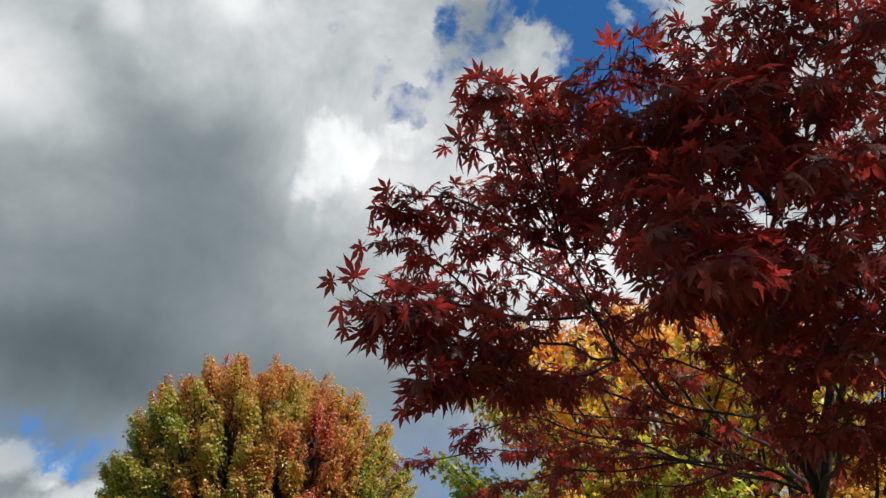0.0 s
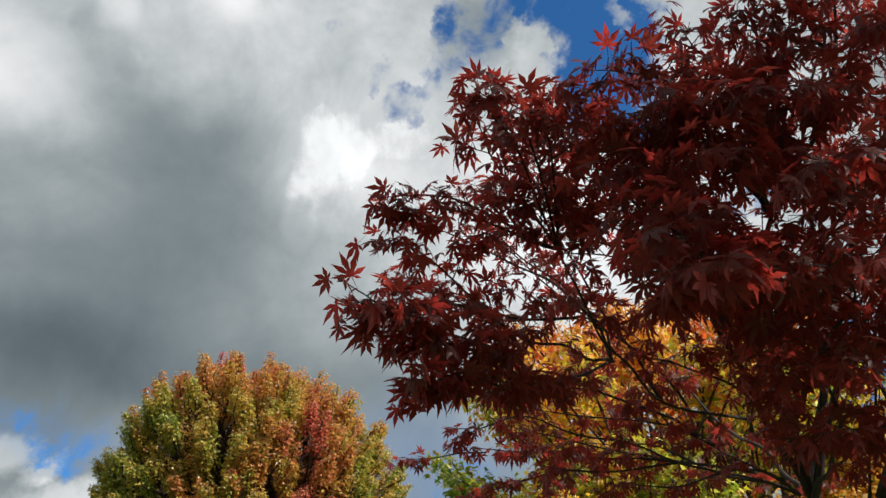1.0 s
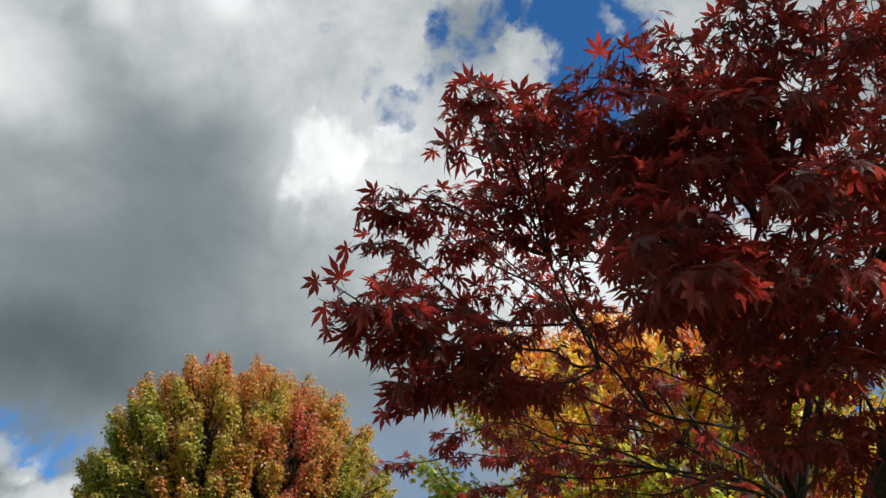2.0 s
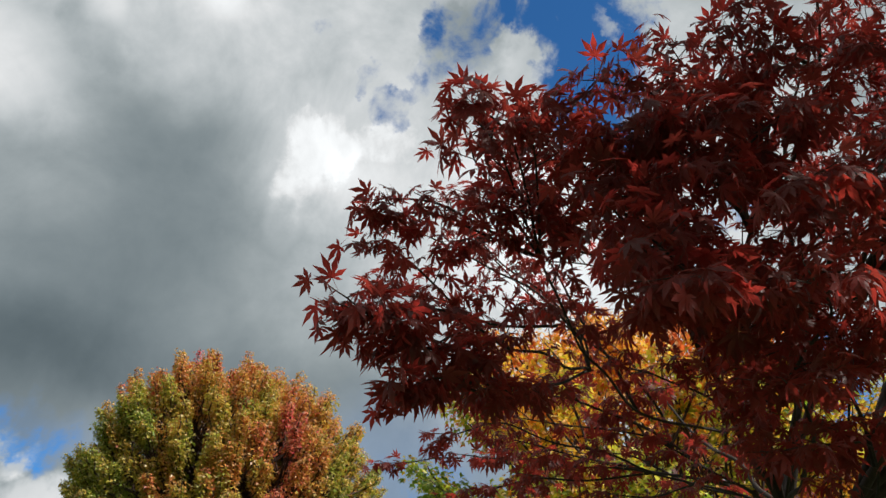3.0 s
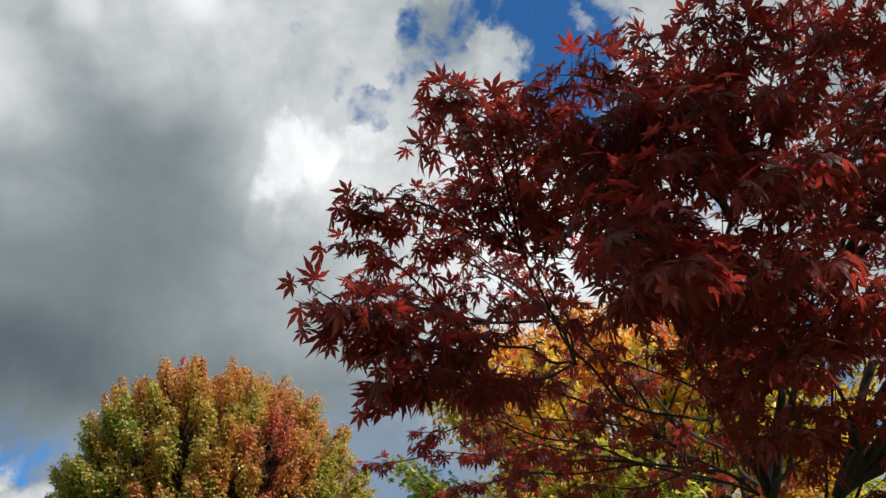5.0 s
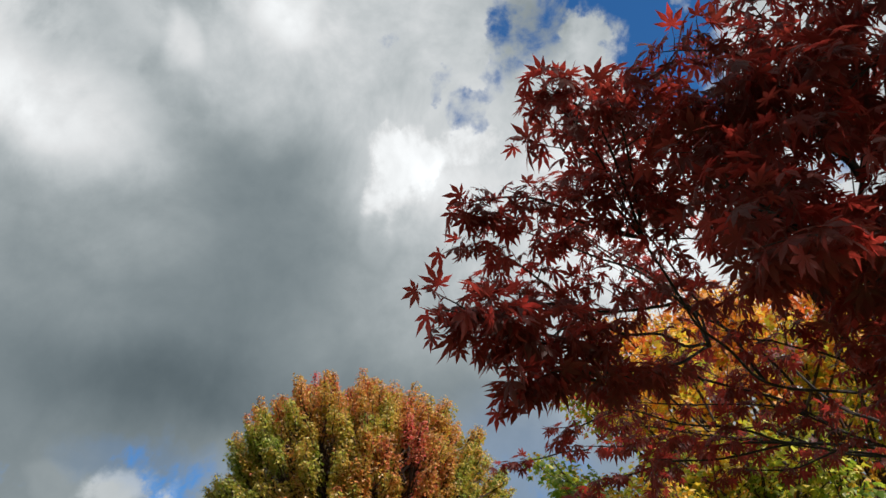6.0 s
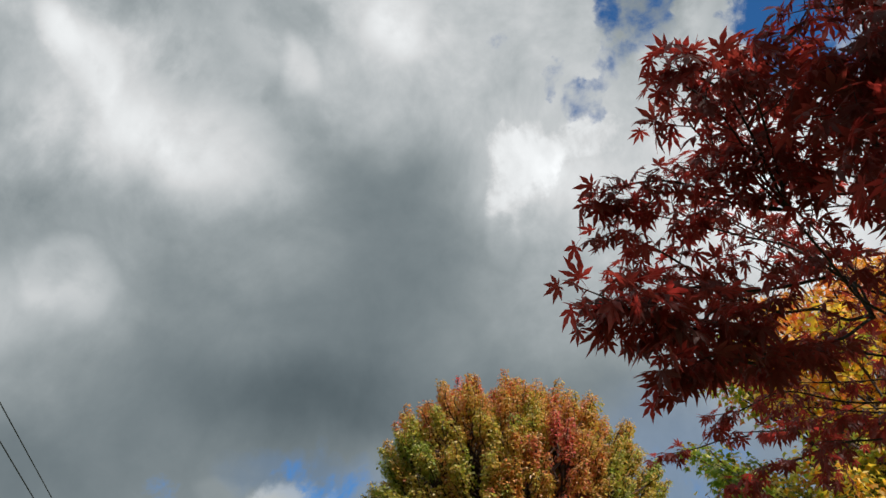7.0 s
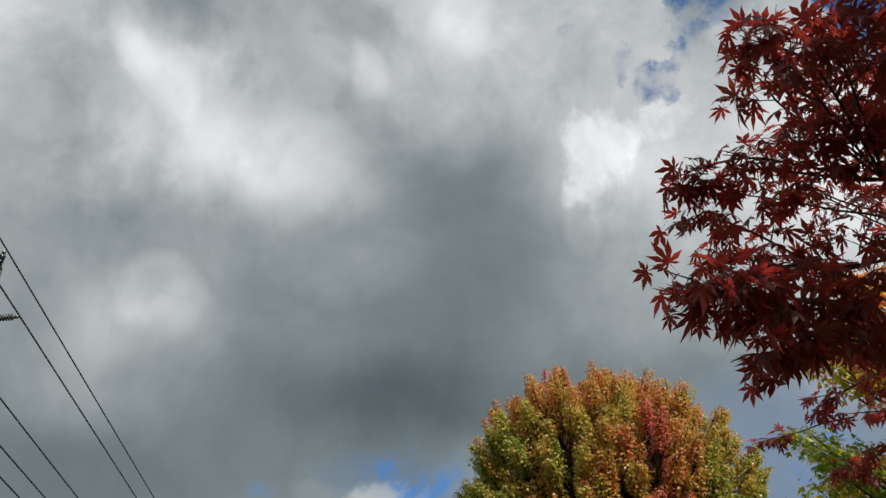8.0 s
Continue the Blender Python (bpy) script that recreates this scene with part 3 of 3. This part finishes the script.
    limb(((1.04, 1.8, 2.27), (1.01, 1.75, 2.42), (0.91, 1.64, 2.49), (0.85, 1.54, 2.51)), 0.006, 0.15, 0.3, 0.102, 1)
    limb(((0.86, 1.56, 2.47), (0.7, 1.4, 2.44), (0.56, 1.25, 2.38), (0.45, 1.21, 2.32)), 0.005, 0.15, 0.26, 0.0399, 1)
    limb(((0.87, 1.78, 2.91), (0.65, 1.39, 2.83), (0.5, 1.24, 2.76), (0.39, 1.2, 2.69)), 0.005, 0.2, 0.26, 0.0521, 1)
    limb(((0.87, 1.78, 2.91), (0.79, 1.45, 2.85), (0.71, 1.25, 2.79), (0.61, 1.2, 2.67)), 0.005, 0.2, 0.28, 0.0904, 1)
    limb(((1.08, 2.4, 2.36), (1.02, 2.08, 2.49), (0.9, 1.86, 2.57), (0.78, 1.72, 2.58)), 0.005, 0.35, 0.28, 0.06, 0.95)
    limb(((1.23, 2.38, 2.35), (1.18, 2.12, 2.48), (1.09, 1.89, 2.56), (0.97, 1.7, 2.56)), 0.005, 0.3, 0.28, 0.06, 0.95)
    limb(((0.28, 1.63, 2.69), (0.15, 1.58, 2.69), (0.03, 1.52, 2.69), (-0.07, 1.47, 2.67)), 0.004, 0.25, 0.17, 0.07, 0.88)
    # unseen boughs overhead, added to shade the near leaves from the sun
    for tip_x, tip_y, high in ((0.45, 0.55, 3.15), (0.70, 0.70, 3.15), (0.95, 0.75, 3.25), (0.60, 0.20, 3.20), (0.85, 0.35, 3.40), (1.10, 0.70, 3.00), (1.25, 0.85, 3.10), (0.95, 0.60, 3.00), (1.15, 0.45, 3.10)):
        limb(((1.20, 2.00, 2.80), (1.50, 1.25, 3.30), (0.55 * tip_x + 0.62, 0.6 * tip_y + 0.40, high + 0.10), (tip_x, tip_y, high)), 0.009, 0.55, 0.30, 0.065, 1)
    # unseen limbs completing the crown away from the open sky, added for their shade
    for reach_x, reach_y, high in ((2.5, 1.9, 3.0), (2.6, 1.2, 3.4), (2.3, 0.6, 3.6), (3.0, 1.7, 3.6), (3.1, 2.3, 3.2), (2.2, 1.2, 4.0)):
        limb(((1.25, 2.35, 2.35), (1.25 + (reach_x - 1.25) * 0.5, 2.35 + (reach_y - 2.35) * 0.45, 2.4 + (high - 2.4) * 0.65), (reach_x, reach_y, high)), 0.016, 0.35, 0.45, 0.05, 1)
    twigs.finish("branchlet", TWIG_BARK, root)["kind"] = "stuff"

    seven = [(-118, 0.42), (-78, 0.74), (-38, 0.95), (0, 1.0), (38, 0.95), (78, 0.74), (118, 0.42)]
    five = [(-95, 0.5), (-48, 0.88), (0, 1.0), (48, 0.88), (95, 0.5)]
    kinds = [palmate([(a + rng.uniform(-4, 4), l * rng.uniform(0.9, 1.08)) for a, l in base], w, s, droop, 0.02, 0.75)
             for base, w, s, droop in ((seven, 0.160, 0.31, 0.16), (seven, 0.175, 0.33, 0.30), (seven, 0.145, 0.30, 0.50), (seven, 0.165, 0.32, 0.22),
                                       (five, 0.205, 0.36, 0.30), (five, 0.185, 0.34, 0.50))]
    leaves.sort(key=lambda row: row[0].y)
    shared = []
    for v, f in kinds:
        me = bpy.data.meshes.new("leaf")
        me.from_pydata(v.tolist(), [], f)
        me.materials.append(RED_LEAF)
        shared.append(me)
    for base, x, y, z, size in leaves[:300]:
        ob = new("leaf", shared[rng.randrange(len(shared))])
        ob.parent = root
        ob.matrix_basis = Matrix.Translation(base) @ Matrix((x, y, z)).transposed().to_4x4() @ Matrix.Diagonal((size, size, size, 1))
    verts, faces, _ = gather(leaves[300:], kinds, rng)
    raw_part("foliage", verts.tolist(), faces, RED_LEAF, root)["kind"] = "stuff"


build_red_maple()


# ---- broad crowned maples in autumn colour ----
def build_crown_tree(name, label, foot, trunk_r, centre_z, half_wide, half_high, shoots, leaf, mat, tint_of, seed, upright, length, per, plump, each, pieces=0, inner=0.25, bunch=7, clump_wide=0.16, lean=0.0):
    rng = random.Random(seed)
    root = tagged(new(name), label, "tree")
    root.location = foot
    trunk = Tubes()
    top = centre_z + half_high * 0.55
    spine = glide([(0, 0, -0.05), (0.05, 0.02, centre_z * 0.4), (-0.04, 0.05, centre_z), (0.02, 0.0, top)], 0.25)
    trunk.stem(spine, trunk_r, trunk_r * 0.22, 10, 0.10)
    trunk.finish("trunk", GREY_BARK, root)
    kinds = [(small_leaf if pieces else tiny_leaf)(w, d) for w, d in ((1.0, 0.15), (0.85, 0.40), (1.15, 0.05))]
    leaves, tints = [], []
    stems = Tubes()
    tips = []
    clumps = shoots // bunch
    for i in range(clumps * bunch):
        j, lead = i // bunch, i % bunch == 0
        if lead:
            c = 1 - 2 * (j + 0.5) / clumps * 0.80
            a = j * 2.39996 + rng.uniform(-0.25, 0.25)
            s = math.sqrt(1 - c * c) ** 1.0
            deep = rng.uniform(0.55, 0.82) if j % 4 == 3 else 1.0 - (rng.random() ** 1.6) * 0.13
            n = Vector((s * math.cos(a), s * math.sin(a), c))
            heart = Vector((n.x * half_wide * deep, n.y * half_wide * deep, centre_z + n.z * half_high * deep))
            heart.x -= lean * (heart.z - centre_z)
            clump_tint = rng.gauss(0, 0.07)
        spread_out = Vector((rng.gauss(0, 1), rng.gauss(0, 1), rng.gauss(0, 0.5))) * clump_wide
        p = heart + (UP * rng.uniform(0.0, 0.30) * length if lead else spread_out - n * spread_out.length * 0.7)
        go = (UP * upright + n * (1 - upright) + spread_out * 0.8 + Vector((rng.gauss(0, 0.08), rng.gauss(0, 0.08), 0))).normalized()
        long = length * rng.uniform(0.55, 1.3)
        p += go * rng.uniform(-0.15, 0.15) * length
        start = p - go * long
        tips.append((start, p))
        path = glide([start, start.lerp(p, 0.5) + Vector((rng.gauss(0, 0.03), rng.gauss(0, 0.03), 0)), p], long / 6)
        stems.stem(path, 0.012, 0.003, 3)
        tint = tint_of(p, rng) + clump_tint
        nodes = round(per * long / length)
        spread = plump * rng.uniform(0.8, 1.25)
        for k in range(nodes):
            u = k / nodes
            q = start.lerp(p, u)
            for m in range(each):
                b = rng.uniform(0, 2 * math.pi)
                out = Vector((math.cos(b), math.sin(b), rng.uniform(-0.3, 0.4)))
                reach = spread * (1.0 - 0.5 * max(0.0, u - 0.8) / 0.2) * rng.uniform(inner, 1.0)
                size = leaf * rng.uniform(0.7, 1.2) * (1.0 - 0.15 * u)
                blade = out + Vector((0, 0, -rng.uniform(0.2, 1.3)))
                leaves.append(pose_rows(q + out * reach, blade, UP * 0.7 + out * 0.5 + Vector((rng.gauss(0, 0.3), rng.gauss(0, 0.3), 0)), size))
                tints.append(min(1.0, max(0.0, tint + rng.gauss(0, 0.10))))
    # boughs that carry the shoots
    boughs = 14
    for k in range(boughs):
        mine = tips[k::boughs]
        goal = mine[len(mine) // 2][0]
        h = min(top, max(centre_z * 0.35, goal.z - 0.7 * math.hypot(goal.x, goal.y) - 0.3))
        bough = Tubes()
        bough.stem(glide([(0, 0, h), (goal.x * 0.45, goal.y * 0.45, h + (goal.z - h) * 0.35), tuple(goal)], 0.2), trunk_r * 0.35, 0.015, 7, 0.08)
        bough.finish("bough", GREY_BARK, root)
        for start, _ in mine:
            near = goal * 0.55 + Vector((0, 0, h)) * 0.45
            stems.stem(glide([near, near.lerp(start, 0.6) + Vector((0, 0, -0.08)), start], 0.4), 0.014, 0.009, 4)
    stems.finish("branchlet", TWIG_BARK, root)["kind"] = "stuff"
    order = sorted(range(len(leaves)), key=lambda j: leaves[j][0].y)
    single, joined = order[:pieces], order[pieces:]
    shared = {}
    for j in single:
        base, x, y, z, size = leaves[j]
        key = (j % len(kinds), round(tints[j] * 9))
        if key not in shared:
            v, f = kinds[key[0]]
            me = bpy.data.meshes.new("leaf")
            me.from_pydata(v.tolist(), [], f)
            me.attributes.new("tint", "FLOAT", "POINT").data.foreach_set("value", [key[1] / 9] * len(v))
            me.materials.append(mat)
            shared[key] = me
        ob = new("leaf", shared[key])
        ob.parent = root
        ob.matrix_basis = Matrix.Translation(base) @ Matrix((x, y, z)).transposed().to_4x4() @ Matrix.Diagonal((size, size, size, 1))
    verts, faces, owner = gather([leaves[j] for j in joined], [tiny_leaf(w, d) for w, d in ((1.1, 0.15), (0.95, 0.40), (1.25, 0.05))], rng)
    raw_part("foliage", verts.tolist(), faces, mat, root, [tints[joined[k]] for k in owner])["kind"] = "stuff"
    return root


def turning_tint(p, rng):
    """Green low on one flank, orange over the crown, a crimson sector beside it, pale green at the other flank."""
    t = 0.35 + 0.24 * max(0.0, min(1.0, (p.z - 6.0) / 0.5))
    if p.x < -0.3:
        t -= 0.20 * min(1, (-0.3 - p.x) / 0.8) * max(0.0, min(1.0, (6.5 - p.z) / 0.6))
    red = math.exp(-((p.x - 0.98) / 0.34) ** 2) * max(0.0, min(1.0, (6.3 - p.z) / 0.6))
    t += 0.42 * red
    if p.x > 1.35:
        t -= 0.12
    return t + 0.30 * noise.noise(p * 1.9) + rng.gauss(0, 0.11)


def golden_tint(p, rng):
    t = 0.50 + 0.26 * (p.z - 4.2) - 0.06 * p.x
    if p.x < -1.0:
        t -= 0.28 * min(1.0, (-1.0 - p.x) / 0.5) * max(0.0, min(1.0, (4.5 - p.z) / 0.5))
    return t + 0.85 * noise.noise(p * 1.6 + Vector((3, 1, 7))) + rng.gauss(0, 0.08)


build_crown_tree("maple_tree", "round-crowned maple turning from green to orange and crimson", (-2.28, 10.9, 0), 0.15, 4.9, 2.07, 2.18, 2400, 0.039,
                 TURNING_LEAF, turning_tint, 5, 0.55, 0.40, 16, 0.075, 9, inner=0.2, bunch=4, clump_wide=0.065, lean=0.12)
build_crown_tree("golden_tree", "broad tree in yellow, lime and orange autumn leaf", (1.95, 6.6, 0), 0.13, 3.2, 2.22, 2.48, 680, 0.050,
                 GOLD_LEAF, golden_tint, 9, 0.45, 0.60, 24, 0.16, 7, 300, bunch=4, clump_wide=0.20)


# ---- overhead line ----
LINE = Vector((-0.4666, 0.8845, 0)).normalized()
ACROSS = Vector((0.8845, 0.4666, 0)).normalized()
SPAN = 46.0
POLE_AT = Vector((-13.76, 9.35, 0))


def lathe(profile, sides=16):
    bm = bmesh.new()
    rings = [[bm.verts.new((r * math.cos(2 * math.pi * k / sides), r * math.sin(2 * math.pi * k / sides), z)) for k in range(sides)] for r, z in profile]
    for a, b in zip(rings, rings[1:]):
        for k in range(sides):
            bm.faces.new((a[k], a[(k + 1) % sides], b[(k + 1) % sides], b[k]))
    bm.faces.new(rings[0][::-1])
    bm.faces.new(rings[-1])
    for face in bm.faces:
        face.smooth = True
    return bm


def post_insulator(parent, foot, direction, length):
    """A ribbed porcelain post with a steel foot and a wire clamp at its head."""
    profile = [(0.035, 0.0), (0.04, 0.03)]
    n = 9
    for i in range(n):
        z = 0.05 + (length - 0.14) * i / n
        profile += [(0.042, z), (0.072, z + 0.012), (0.070, z + 0.02), (0.042, z + 0.032)]
    profile += [(0.035, length - 0.07), (0.03, length - 0.06)]
    turn = Vector(direction).to_track_quat("Z", "Y").to_matrix().to_4x4()
    ob = part("insulator", lathe(profile), PORCELAIN, parent, "dark ribbed porcelain post insulator")
    ob.matrix_basis = Matrix.Translation(foot) @ turn
    bm = lathe([(0.03, length - 0.06), (0.04, length - 0.05), (0.04, length - 0.02), (0.018, length - 0.01), (0.018, length + 0.02)], 10)
    part("clamp", bm, STEEL, ob, "steel wire clamp")
    return ob


def build_pole(at):
    root = tagged(new("utility_pole"), "tall weathered wooden utility pole carrying overhead wires", "utility pole", "line of poles")
    root.location = at
    part("pole", lathe([(0.17, -0.1), (0.165, 2), (0.15, 6), (0.125, 10), (0.115, 11.2), (0.09, 11.25)], 14), POLE_WOOD, root)
    post_insulator(root, (0.06, -0.03, 11.12), (0.45, -0.25, 0.6), 0.42)
    post_insulator(root, tuple(ACROSS * 0.12 + Vector((0, 0, 10.02))), tuple(ACROSS + UP * 0.12), 0.62)
    for z in (8.95, 8.22, 7.74):
        bm = bmesh.new()
        bmesh.ops.create_cube(bm, size=1.0, matrix=Matrix.Translation(ACROSS * 0.20 + Vector((0, 0, z - 0.02))) @ Matrix.Rotation(0.485, 4, 'Z') @ Matrix.Diagonal((0.26, 0.08, 0.12, 1)))
        bmesh.ops.bevel(bm, geom=bm.edges[:], offset=0.012, segments=1, affect="EDGES")
        part("bracket", bm, STEEL, root, "galvanised cable bracket")
    return root


pole = build_pole(POLE_AT)
for way_along in (1, -1):
    copy_thing(pole, Matrix.Translation(POLE_AT + LINE * SPAN * way_along))


def build_wire(name, label, head, radius, sag):
    wire = Tubes()
    path = []
    for span in (-1, 0):
        for k in range(40):
            u = k / 40
            path.append(Vector(head) + LINE * SPAN * (span + u) - UP * sag * 4 * u * (1 - u))
    path.append(Vector(head) + LINE * SPAN)
    wire.stem(path, radius, radius, 6)
    ob = wire.finish(name, CABLE)
    return tagged(ob, label, "wire", "overhead wires")


build_wire("power_line", "bare dark power line held by pole insulators", POLE_AT + Vector((0.30, -0.16, 11.5)), 0.017, 0.03)
build_wire("power_line", "bare dark power line held by pole insulators", POLE_AT + ACROSS * 0.75 + UP * 10.1, 0.017, 0.03)
for z in (8.95, 8.22, 7.74):
    build_wire("service_cable", "dark service cable clipped to the pole below the power lines", POLE_AT + ACROSS * 0.30 + UP * z, 0.017, 0.15)
